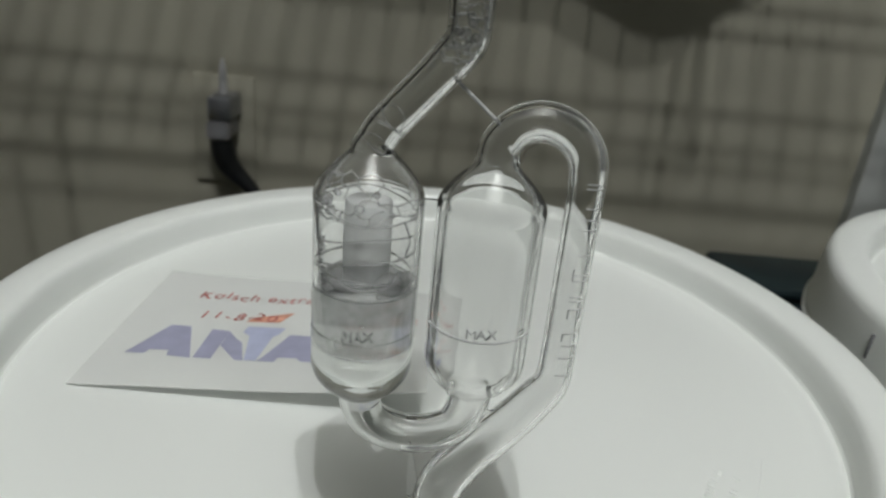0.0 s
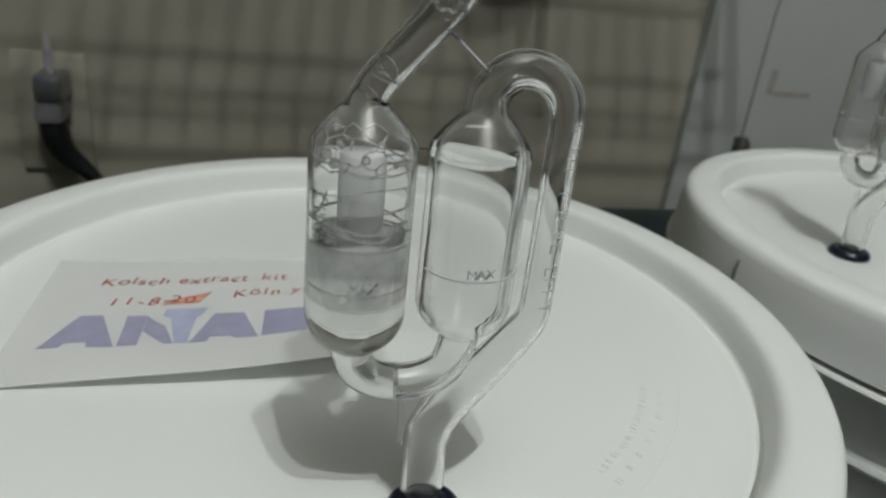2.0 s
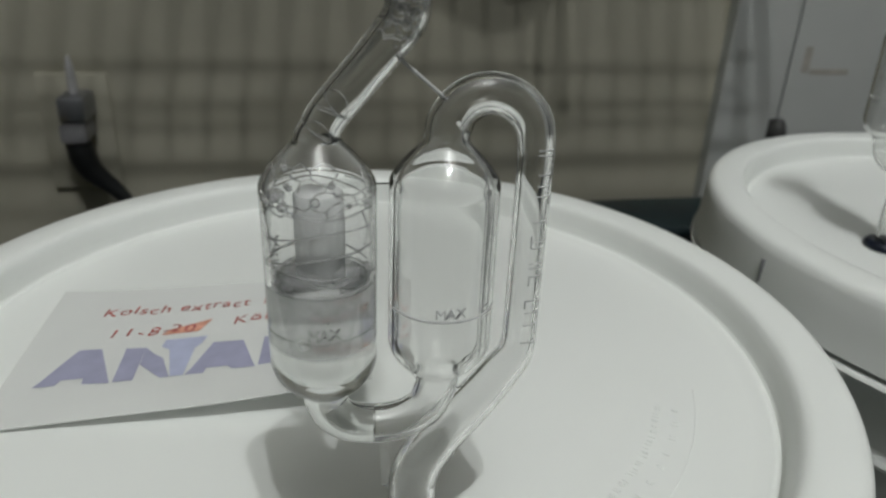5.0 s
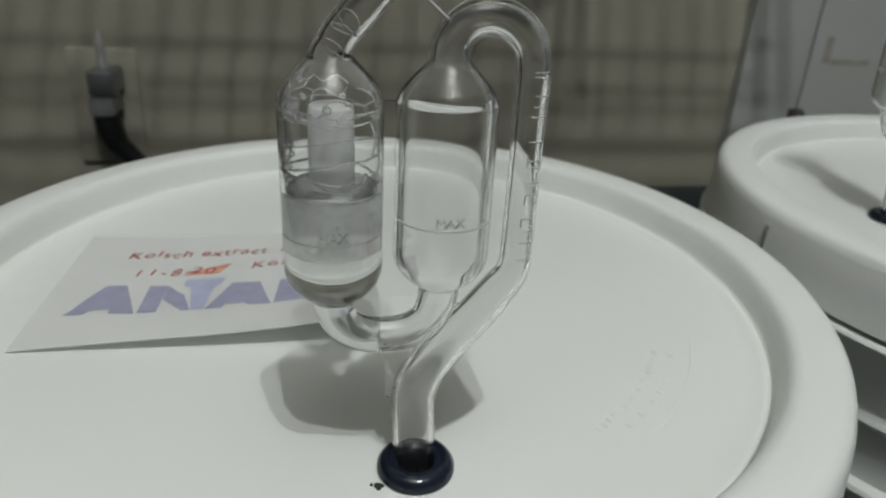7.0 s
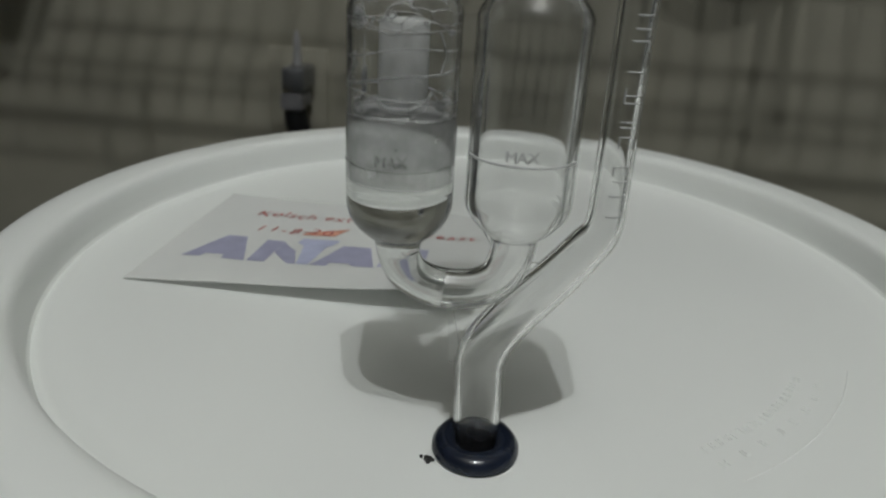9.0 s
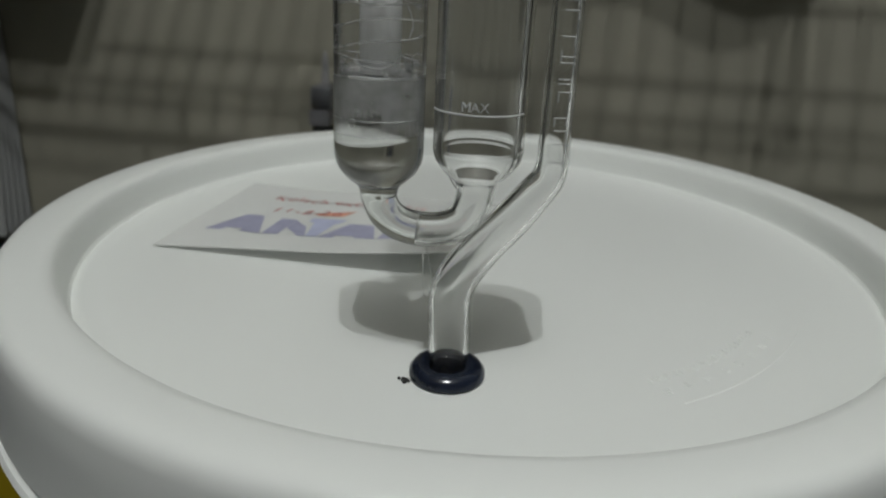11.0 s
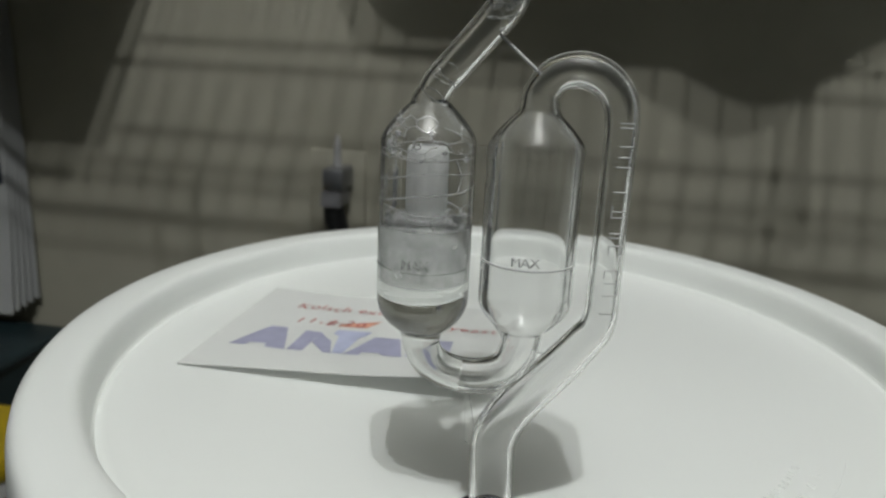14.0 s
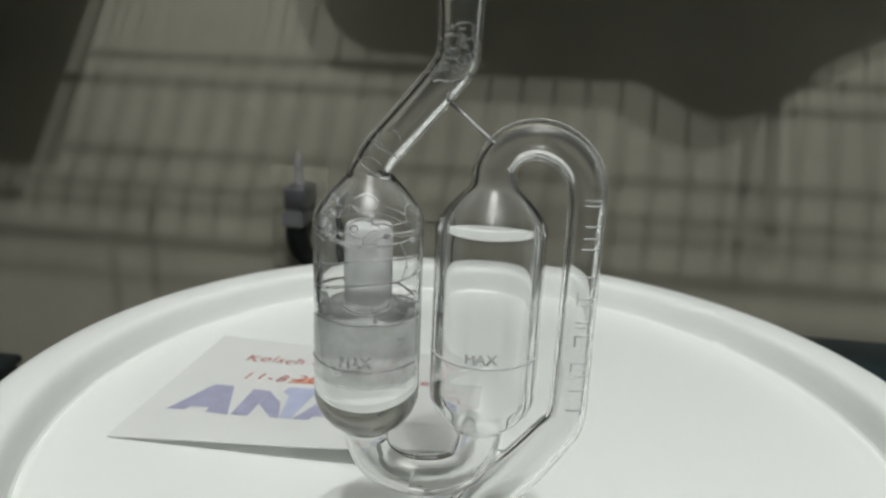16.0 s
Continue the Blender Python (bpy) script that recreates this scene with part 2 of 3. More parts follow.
part("tabletop", box(-1.8, -0.45, BENCH - 0.03, 1.6, WY - 0.018, BENCH, 0.003), TEAL, bench)
for lx in (-1.75, 1.5):
    for ly in (-0.42, 0.50):
        part("leg", box(lx, ly, -1.3, lx + 0.05, ly + 0.05, BENCH - 0.03, 0.002), TEAL, bench)


# ---- buckets ----
def bucket(at, label, hole, foot):
    b = thing("bucket", label, "bucket", at, group="fermenting buckets")
    h = 0.0128
    lid = [(0, 0), (0.05, 0), (0.10, 0), (0.1290, 0), (0.1318, 0.0002), (0.1335, 0.0006), (0.1346, 0.0008), (0.1356, 0.0007), (0.1364, 0.0001), (0.1369, -0.0003), (0.1374, 0.0004), (0.1380, 0.0050), (0.1387, 0.0092), (0.1395, 0.0112), (0.1408, 0.0123), (0.1430, h),
           (0.1480, h + 0.0001), (0.1528, h - 0.0001), (0.1552, h - 0.0009), (0.1568, h - 0.0028), (0.1576, h - 0.0058), (0.1583, -0.002), (0.1590, -0.0125), (0.1596, -0.0165),
           (0.1586, -0.0170), (0.1576, -0.0125), (0.1566, 0.006), (0.1545, 0.0098), (0.1455, 0.0106), (0.1355, -0.0016), (0.05, -0.0022), (0, -0.0022)]
    lid_ob = part("lid", lathe(lid, 160), LID, b, "white snap-on lid with a raised rim")
    drill = new("drill", mesh_of("drill", lathe([(0, -0.02), (0.0068, -0.02), (0.0068, 0.02), (0, 0.02)], 32), LID))
    drill.matrix_basis = at @ pose(*hole, 0)
    cut = lid_ob.modifiers.new("hole", "BOOLEAN")
    cut.operation, cut.object, cut.solver = "DIFFERENCE", drill, "EXACT"
    bpy.context.view_layer.update()
    done = bpy.data.meshes.new_from_object(lid_ob.evaluated_get(bpy.context.evaluated_depsgraph_get()))
    lid_ob.modifiers.clear()
    done.set_sharp_from_angle(angle=radians(32))
    lid_ob.data = done
    bpy.data.objects.remove(drill)
    band = [(0.1548, -0.0185), (0.1602, -0.0192), (0.1611, -0.0206), (0.1604, -0.0222), (0.1548, -0.0230)]
    part("tear_band", lathe(band, 128, True), PAIL, b, "flared white tear band")
    body = [(0.1530, 0.004), (0.1530, -0.030), (0.1500, -0.034), (0.1500, -0.052), (0.1535, -0.0535), (0.1545, -0.0555), (0.1535, -0.0575), (0.1495, -0.059),
            (0.1490, -0.085), (0.1530, -0.0865), (0.1538, -0.0885), (0.1528, -0.0905), (0.1485, -0.092), (0.1440, -0.20), (0.1385, foot + 0.004), (0.1360, foot), (0, foot)]
    part("body", lathe(body, 128), PAIL, b)
    for a in (100, 280):
        c, s = math.cos(radians(a)), math.sin(radians(a))
        bm = bmesh.new()
        bmesh.ops.create_cone(bm, cap_ends=True, segments=24, radius1=0.011, radius2=0.010, depth=0.008, matrix=pose(0.1535 * c, 0.1535 * s, -0.072, 90, 0, a + 90))
        part("handle_lug", bm, PAIL, b)
    return b, lid_ob


bucket_a, lid_a = bucket(pose(-0.0048, 0.0912, 0), "white plastic fermenting bucket with snap-on lid, paper lying on it", (0.0054, -0.0934), BENCH)
bucket_b, lid_b = bucket(pose(0.3280, 0.1300, 0.006), "white plastic fermenting bucket with a rubber grommet in its lid", (-0.0855, 0.0053), BENCH - 0.006)


part("notch", box(-0.1588, -0.0090, -0.0070, -0.1574, -0.0076, 0.0040, 0.0004), COLLAR, lid_b, "dark notch in the lid's skirt")


def grommet(at):
    prof = [(0.0046, 0.0028), (0.0054, 0.0036), (0.0070, 0.0039), (0.0086, 0.0032), (0.0096, 0.0018), (0.0097, 0.0006), (0.0092, 0.0), (0.0060, 0.0), (0.0060, -0.006), (0.0046, -0.006)]
    return solid("grommet", lathe(prof, 48, True), RUBBER, "shiny dark navy rubber grommet in the lid", "grommet", at, group="grommets")


grommet(pose(0.0006, -0.0022, 0))
grommet(pose(0.2425, 0.1353, 0.006))


# ---- airlocks ----
# Centre line in the airlock's own plane (x, z) with the outer radius, from the open cup down to the stem.
LINE = [(-0.0029, 0.1545, 0.0112), (-0.0029, 0.1435, 0.0105), (-0.0029, 0.1385, 0.0085), (-0.0029, 0.1350, 0.0055), (-0.0029, 0.1320, 0.0043), (-0.0029, 0.1250, 0.0040), (-0.0034, 0.1211, 0.0040),
        (-0.0072, 0.1159, 0.0038), (-0.0133, 0.1087, 0.0037), (-0.0168, 0.1045, 0.0037), (-0.0183, 0.1017, 0.0037), (-0.0188, 0.1008, 0.0040), (-0.0188, 0.1000, 0.0046), (-0.0188, 0.0992, 0.00541),
        (-0.0188, 0.0980, 0.00659), (-0.0188, 0.0967, 0.00777), (-0.0188, 0.0955, 0.00875), (-0.0188, 0.0944, 0.00954), (-0.0188, 0.0934, 0.01012), (-0.0188, 0.0923, 0.01052), (-0.0188, 0.0912, 0.01062),
        (-0.0188, 0.0890, 0.01062), (-0.0188, 0.0700, 0.01062), (-0.0188, 0.0571, 0.01062), (-0.0188, 0.0551, 0.01052), (-0.0188, 0.0534, 0.01012), (-0.0188, 0.0518, 0.00934), (-0.0188, 0.0504, 0.00826),
        (-0.0188, 0.0492, 0.00698), (-0.0188, 0.0482, 0.0057), (-0.0188, 0.0473, 0.0049), (-0.0188, 0.0455, 0.0045), (-0.0187, 0.0445, 0.0043), (-0.0168, 0.0407, 0.0043), (-0.0130, 0.0383, 0.0043),
        (-0.0074, 0.0375, 0.0043), (-0.0018, 0.0384, 0.0043), (0.0021, 0.0410, 0.0043), (0.0040, 0.0450, 0.0044), (0.0046, 0.0484, 0.0045), (0.0046, 0.0504, 0.0050), (0.0046, 0.0512, 0.00589),
        (0.0046, 0.0523, 0.00717), (0.0046, 0.0537, 0.00845), (0.0046, 0.0553, 0.00962), (0.0046, 0.0569, 0.01031), (0.0046, 0.0586, 0.01051), (0.0046, 0.0610, 0.01051), (0.0046, 0.0750, 0.01051),
        (0.0046, 0.0890, 0.01051), (0.0046, 0.0910, 0.01051), (0.0046, 0.0921, 0.01041), (0.0046, 0.0931, 0.01002), (0.0046, 0.0942, 0.00933), (0.0046, 0.0954, 0.00835), (0.0046, 0.0966, 0.00727),
        (0.0046, 0.0978, 0.00609), (0.0046, 0.0989, 0.00501), (0.0046, 0.0999, 0.0044), (0.0046, 0.1009, 0.0042), (0.0048, 0.1035, 0.0039), (0.0076, 0.1071, 0.0038), (0.0122, 0.1085, 0.0038),
        (0.0170, 0.1071, 0.0038), (0.0205, 0.1035, 0.0037), (0.0217, 0.0985, 0.0036), (0.0218, 0.0900, 0.0035), (0.0218, 0.0750, 0.0035), (0.0218, 0.0600, 0.0036), (0.0217, 0.0558, 0.0037),
        (0.0209, 0.0525, 0.0039), (0.0186, 0.0491, 0.0042), (0.0138, 0.0425, 0.0046), (0.0072, 0.0345, 0.0049), (0.0024, 0.0275, 0.0052), (0.0003, 0.0225, 0.0054), (-0.0002, 0.0180, 0.0054),
        (0.0002, 0.0060, 0.0053), (0.0004, -0.0200, 0.0050)]


def flat_tube(line, inset=0.0, segs=40, bm=None):
    """Rings round a line in the xz plane; the ring's other axis is y."""
    bm = bm or bmesh.new()
    rings = []
    for i in range(len(line)):
        d = line[min(i + 1, len(line) - 1)][:2] - line[max(i - 1, 0)][:2]
        d = d / np.linalg.norm(d)
        x, z, r = line[i]
        r -= inset[i] if hasattr(inset, "__len__") else inset
        rings.append([bm.verts.new((x - d[1] * r * math.cos(2 * math.pi * k / segs), r * math.sin(2 * math.pi * k / segs), z + d[0] * r * math.cos(2 * math.pi * k / segs))) for k in range(segs)])
    for a, b in zip(rings, rings[1:]):
        for k in range(segs):
            j = (k + 1) % segs
            bm.faces.new((a[k], a[j], b[j], b[k]))
    return bm, rings


def smooth_flat(rows, step):
    P = np.array(rows, float)
    Q = smooth_line(np.column_stack([P[:, 0], P[:, 1], np.zeros(len(P)), P[:, 2]]), step)
    return Q[:, [0, 1, 3]]


def plate(outline, thick, bm=None):
    """A flat sheet in the xz plane with a thickness in y."""
    bm = bm or bmesh.new()
    a = [bm.verts.new((x, -thick / 2, z)) for x, z in outline]
    b = [bm.verts.new((x, thick / 2, z)) for x, z in outline]
    n = len(outline)
    bm.faces.new(a)
    bm.faces.new(b[::-1])
    for k in range(n):
        j = (k + 1) % n
        bm.faces.new((a[j], a[k], b[k], b[j]))
    return bm


CENTRE = smooth_flat(LINE, 0.0007)


def wall_of(x, z, r):
    """The plastic's thickness: thin round the first bulb, thick round the second."""
    if x < -0.0120:
        return 0.0011
    return 0.0012 + 0.0008 * max(0, r - 0.0042) / 0.0063


WALLS = np.array([wall_of(x, z, r) for x, z, r in CENTRE])
WALLS = np.convolve(np.pad(WALLS, 3, mode="edge"), np.ones(7) / 7, mode="valid")


def airlock(at, label):
    a = thing("airlock", label, "airlock", at, group="airlocks")
    bm, outer = flat_tube(CENTRE)
    _, inner = flat_tube(CENTRE, WALLS, bm=bm)
    for o, i in ((outer[0], inner[0]), (outer[-1], inner[-1])):
        for k in range(40):
            j = (k + 1) % 40
            bm.faces.new((o[k], o[j], i[j], i[k]))
    bmesh.ops.recalc_face_normals(bm, faces=bm.faces[:])
    rest, back = bm.copy(), bm.copy()
    for half, which in ((bm, "front"), (back, "back"), (rest, "tube")):
        drop = []
        for f in half.faces:
            c = f.calc_center_median()
            side = "tube" if not (c.x < -0.0079 and 0.0470 < c.z < 0.1004) else "front" if c.y < 0 else "back"
            if side != which:
                drop.append(f)
        bmesh.ops.delete(half, geom=drop, context="FACES")
    pane = part("bulb_front", bm, GLASS, a, "clear front half of the bulb, liquid inside", smooth="keep")
    pane.visible_shadow = False
    part("bulb_back", back, GLASS, a, "clear back half of the bulb", smooth="keep")
    part("tube", rest, GLASS, a, "clear moulded tube with an open cup and a second bulb", smooth="keep")
    # added clear sheet; it closes bright slits in the airlock's shadow
    part("shadow_filler", plate([(0.0086, 0.0452), (0.0104, 0.0452), (0.0143, 0.0500), (0.0177, 0.0530), (0.0184, 0.0570), (0.0184, 0.0985), (0.0180, 0.1005), (0.0160, 0.1036), (0.0122, 0.1049), (0.0095, 0.1030),
                       (0.0087, 0.1000), (0.0098, 0.0984), (0.0128, 0.0954), (0.0148, 0.0922), (0.0149, 0.0590), (0.0146, 0.0562), (0.0130, 0.0538), (0.0114, 0.0521), (0.0092, 0.0502), (0.0088, 0.0478)], 0.0007), GLASS, a)
    strut = bmesh.new()
    sweep([(-0.0046, 0, 0.1147), (-0.0038, 0, 0.1140), (0.0030, 0, 0.1083), (0.0044, 0, 0.1071)], 0.00036, 8, bm=strut)
    part("strut", strut, RAISED, a)
    arc = [(-0.0074 + 0.0078 * math.cos(t), 0.0478 + 0.0072 * math.sin(t)) for t in np.linspace(math.pi, 2 * math.pi, 24)] + [(-0.0024, 0.0520), (-0.0046, 0.0550), (-0.0056, 0.0572), (-0.0056, 0.0918), (-0.0085, 0.0918), (-0.0085, 0.0572), (-0.0095, 0.0545), (-0.0118, 0.0520)]
    part("middle_web", plate(arc, 0.0008), GLASS, a)
    part("lower_web", plate([(-0.0076, 0.0340), (-0.0068, 0.0340), (-0.0044, 0.0220), (-0.0062, 0.0195), (-0.0070, 0.0200)], 0.0006), GLASS, a)
    return a



def ring_arc(cx, r, z, a0, a1, thick, n=28):
    """A raised line round a bulb, from angle to angle."""
    return sweep([(cx + r * math.cos(t), r * math.sin(t), z) for t in np.linspace(radians(a0), radians(a1), n)], thick, 6)


AIR_A = pose(0, 0.0012, 0, -0.4, 0, 0)
airlock_a = airlock(AIR_A, "clear plastic twin-bulb airlock with bubbling liquid, standing in the grommet")
part("level_mark", ring_arc(0.0046, 0.0105, 0.0676, -160, -20, 0.00026), RAISED, airlock_a, "raised fill line")
part("level_mark", ring_arc(-0.0188, 0.0106, 0.0646, -160, -20, 0.00022), GLASS, airlock_a, "raised fill line")
for cx, face in ((0.0046, RAISED), (-0.0188, GLASS)):
    for ch, ang in (("M", -101.5), ("A", -90), ("X", -79.5)):
        c, n = math.cos(radians(ang)), math.sin(radians(ang))
        letters("lettering", ch, 0.0029, face, airlock_a, pose(cx + 0.0105 * c - 0.0009, 0.0105 * n, 0.0684 if cx > 0 else 0.0654, 90, 0, ang + 90), 0.00035)
rng = random.Random(4)


def tube_mark(t0, z0, t1, z1):
    """A raised stroke on the front of the side tube, from angle and height to angle and height."""
    pts = [(0.0218 + 0.0035 * math.sin(t0 + (t1 - t0) * u), -0.0035 * math.cos(t0 + (t1 - t0) * u), z0 + (z1 - z0) * u) for u in np.linspace(0, 1, 6)]
    part("raised_bar", sweep(pts, 0.00017, 6), RAISED, airlock_a)


zz = 0.0985
while zz > 0.0570:
    tall = rng.uniform(0.0016, 0.0027)
    lo, hi = rng.uniform(-0.20, -0.05), rng.uniform(0.60, 0.80)
    for stroke in rng.sample(("top", "foot", "edge", "spine", "middle"), rng.choice((2, 2, 3))):
        if stroke == "top":
            tube_mark(lo, zz, hi, zz)
        elif stroke == "foot":
            tube_mark(lo, zz - tall, hi, zz - tall)
        elif stroke == "middle":
            tube_mark(lo, zz - tall / 2, hi, zz - tall / 2)
        elif stroke == "edge":
            tube_mark(hi, zz, hi, zz - tall)
        else:
            tube_mark(lo, zz, lo, zz - tall)
    zz -= tall + rng.choice((0.0008, 0.0010, 0.0034))
part("insert", lathe([(0, 0.0740), (0.0046, 0.0740), (0.0047, 0.0820), (0.0046, 0.0899), (0.0043, 0.0904), (0, 0.0905)], 40), FROST, airlock_a, "frosted inner sleeve", at=pose(-0.0188, 0, 0))
airlock_b = copy_thing(airlock_a, pose(0.2425, 0.1353, 0.006, 0, -2, 0) @ pose(0, 0, 0, 0, 0, -92))
tagged(airlock_b, "clear plastic twin-bulb airlock on the second bucket")


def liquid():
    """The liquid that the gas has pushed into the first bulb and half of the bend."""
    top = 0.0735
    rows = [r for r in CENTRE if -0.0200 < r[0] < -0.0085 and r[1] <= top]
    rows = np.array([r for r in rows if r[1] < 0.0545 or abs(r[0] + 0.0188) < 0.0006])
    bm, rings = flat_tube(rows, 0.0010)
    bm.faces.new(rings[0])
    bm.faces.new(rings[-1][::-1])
    return solid("liquid", bm, WATER, "sanitiser liquid filling the first bulb, veiled grey in its upper part", "liquid", AIR_A)


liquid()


def in_bulb(a, z, lift=0.0):
    """A point on the inside of the first bulb, by angle in degrees and height."""
    r = np.interp(z, BULB[:, 1], BULB[:, 2]) - lift
    return (-0.0188 + r * math.cos(radians(a)), r * math.sin(radians(a)), z)


def in_neck(a, u, lift=0.0):
    """A point on the inside of the neck and knee, by angle and way (0 at the bulb, 1 under the cup)."""
    k = min(len(NECK) - 2, int(u * (len(NECK) - 1)))
    x, z, r = NECK[k] + (NECK[k + 1] - NECK[k]) * (u * (len(NECK) - 1) - k)
    d = NECK[k + 1][:2] - NECK[k][:2]
    d = d / np.linalg.norm(d)
    c, s = (r - lift) * math.cos(radians(a)), (r - lift) * math.sin(radians(a))
    return (x - d[1] * c, s, z + d[0] * c)


INSIDE = np.column_stack([CENTRE[:, 0], CENTRE[:, 1], CENTRE[:, 2] - WALLS])
BULB = np.array(sorted([tuple(r) for r in INSIDE if abs(r[0] + 0.0188) < 0.0006 and 0.047 < r[1] < 0.101], key=lambda r: r[1]))
NECK = np.array([r for r in INSIDE if r[0] < 0 and 0.1010 < r[1] < 0.1325][::-1])


def foam():
    """Bubble films and their borders inside the first bulb, its neck and the upper knee."""
    bm = bmesh.new()
    rnd = random.Random(11)

    def thread(place, points, thick, lift=0.0001):
        line = []
        for (a0, z0), (a1, z1) in zip(points, points[1:]):
            for u in np.linspace(0, 1, 7, endpoint=False):
                line.append(place(a0 + (a1 - a0) * u, z0 + (z1 - z0) * u, lift))
        line.append(place(*points[-1], lift))
        line = smooth_line(line[::3] + [line[-1]], 0.0004)
        sweep(line, [thick * (0.75 + 0.5 * abs(math.sin(0.31 * k + thick * 9e4))) for k in range(len(line))], 6, bm=bm)

    def ring(z, lean, turn, thick, wave=0.0004, place=in_bulb, a0=0, a1=360):
        thread(place, [(a, z + lean * math.cos(radians(a - turn)) + wave * math.sin(radians(3 * a + turn))) for a in np.linspace(a0, a1, 25)], thick)

    def cells(place, a0, a1, z0, z1, da, dz, thick):
        """Borders of a raft of bubbles: an uneven honeycomb on the wall."""
        na, nz = max(1, round((a1 - a0) / da)), max(1, round((z1 - z0) / dz))
        spot = {}

        def at(i, j):
            if (i, j) not in spot:
                spot[i, j] = (a0 + (i + rnd.uniform(-0.28, 0.28)) * da, z0 + (j + (0.22 if (i + j) % 2 else -0.22) + rnd.uniform(-0.25, 0.25)) * dz)
            return spot[i, j]
        for j in range(nz + 1):
            for i in range(na):
                if rnd.random() < 0.93:
                    (pa, pz), (qa, qz) = at(i, j), at(i + 1, j)
                    thread(place, [(pa, pz), ((pa + qa) / 2, (pz + qz) / 2 + rnd.uniform(-0.28, 0.28) * dz), (qa, qz)], thick * rnd.uniform(0.7, 1.3))
                if (i + j) % 2 and j < nz and rnd.random() < 0.93:
                    thread(place, [at(i, j), at(i, j + 1)], thick * rnd.uniform(0.7, 1.3))

    def bubble(p, r, flat=1.0):
        for rr, flip in ((r, False), (r - 0.00022, True)):
            m = Matrix.Translation(p) @ Matrix.Diagonal((1, 1, flat, 1))
            made = bmesh.ops.create_uvsphere(bm, u_segments=20, v_segments=12, radius=rr, matrix=m)
            if flip:
                bmesh.ops.reverse_faces(bm, faces=list({f for v in made["verts"] for f in v.link_faces}))

    # the liquid's edge and the films that stand on it
    ring(0.0738, 0.0002, 40, 0.00030, 0.0002)
    ring(0.0772, 0.0010, 200, 0.00026, 0.0003)
    ring(0.0812, 0.0016, 10, 0.00024, 0.0004, a0=185, a1=372)
    ring(0.0850, 0.0012, 330, 0.00017, 0.0004, a0=190, a1=352)
    ring(0.0895, 0.0008, 170, 0.00018, 0.0005)
    thread(in_bulb, [(250, 0.0776), (262, 0.0762), (285, 0.0757), (304, 0.0770), (312, 0.0790)], 0.00028)
    thread(in_bulb, [(312, 0.0790), (322, 0.0768), (338, 0.0760)], 0.00024)
    thread(in_bulb, [(200, 0.0790), (214, 0.0812), (222, 0.0850)], 0.00018)
    thread(in_bulb, [(322, 0.0822), (330, 0.0850), (318, 0.0893)], 0.00018)
    bubble((-0.0216, -0.0012, 0.0746), 0.0054, 0.40)
    bubble((-0.0140, -0.0030, 0.0748), 0.0034, 0.60)
    # froth against the wall and under the shoulder
    cells(in_bulb, 172, 226, 0.0800, 0.0840, 10, 0.0012, 0.00014)
    cells(in_bulb, 318, 352, 0.0750, 0.0790, 10, 0.0012, 0.00014)
    cells(in_bulb, 165, 290, 0.0890, 0.0960, 16, 0.0020, 0.00017)
    cells(in_bulb, 290, 372, 0.0905, 0.0945, 18, 0.0020, 0.00014)
    for a, z, r in ((205, 0.0748, 0.0011), (214, 0.0752, 0.0008), (222, 0.0746, 0.0009), (232, 0.0749, 0.0006), (292, 0.0745, 0.0005), (330, 0.0760, 0.0009), (341, 0.0770, 0.0007), (200, 0.0765, 0.0009), (196, 0.0905, 0.0013), (212, 0.0915, 0.0010), (226, 0.0902, 0.0009)):
        bubble(in_bulb(a, z, r), r)
    for k in range(9):
        a, z, r = rnd.uniform(170, 350), rnd.uniform(0.0885, 0.0965), rnd.uniform(0.0003, 0.0008)
        bubble(in_bulb(a, z, r + 0.0001), r)
    # rings of film in the neck and the raft in the knee
    ring(0.03, 0.02, 60, 0.00016, 0.0, in_neck)
    ring(0.13, 0.03, 240, 0.00016, 0.0, in_neck)
    ring(0.19, 0.03, 80, 0.00018, 0.0, in_neck)
    cells(in_neck, 0, 360, 0.56, 0.84, 36, 0.050, 0.00016)
    for k in range(10):
        r = rnd.uniform(0.0006, 0.0011)
        bubble(in_neck(rnd.uniform(0, 360), rnd.uniform(0.58, 0.83), r + 0.0002), r)
    return solid("foam", bm, FOAM, "foam of clear bubbles clinging inside the airlock", "foam", AIR_A, kind="stuff", smooth="keep")


foam()


# ---- on the lid ----
def paper_z(x, y):
    u = min(1, max(0, (x + 0.1165) / 0.112))
    v = min(1, max(0, (y - 0.0545) / 0.085))
    return 0.0009 + 0.0105 * u ** 1.25 * (1 - v) ** 1.9 + 0.0004 * math.sin(7 * u + 3 * v)


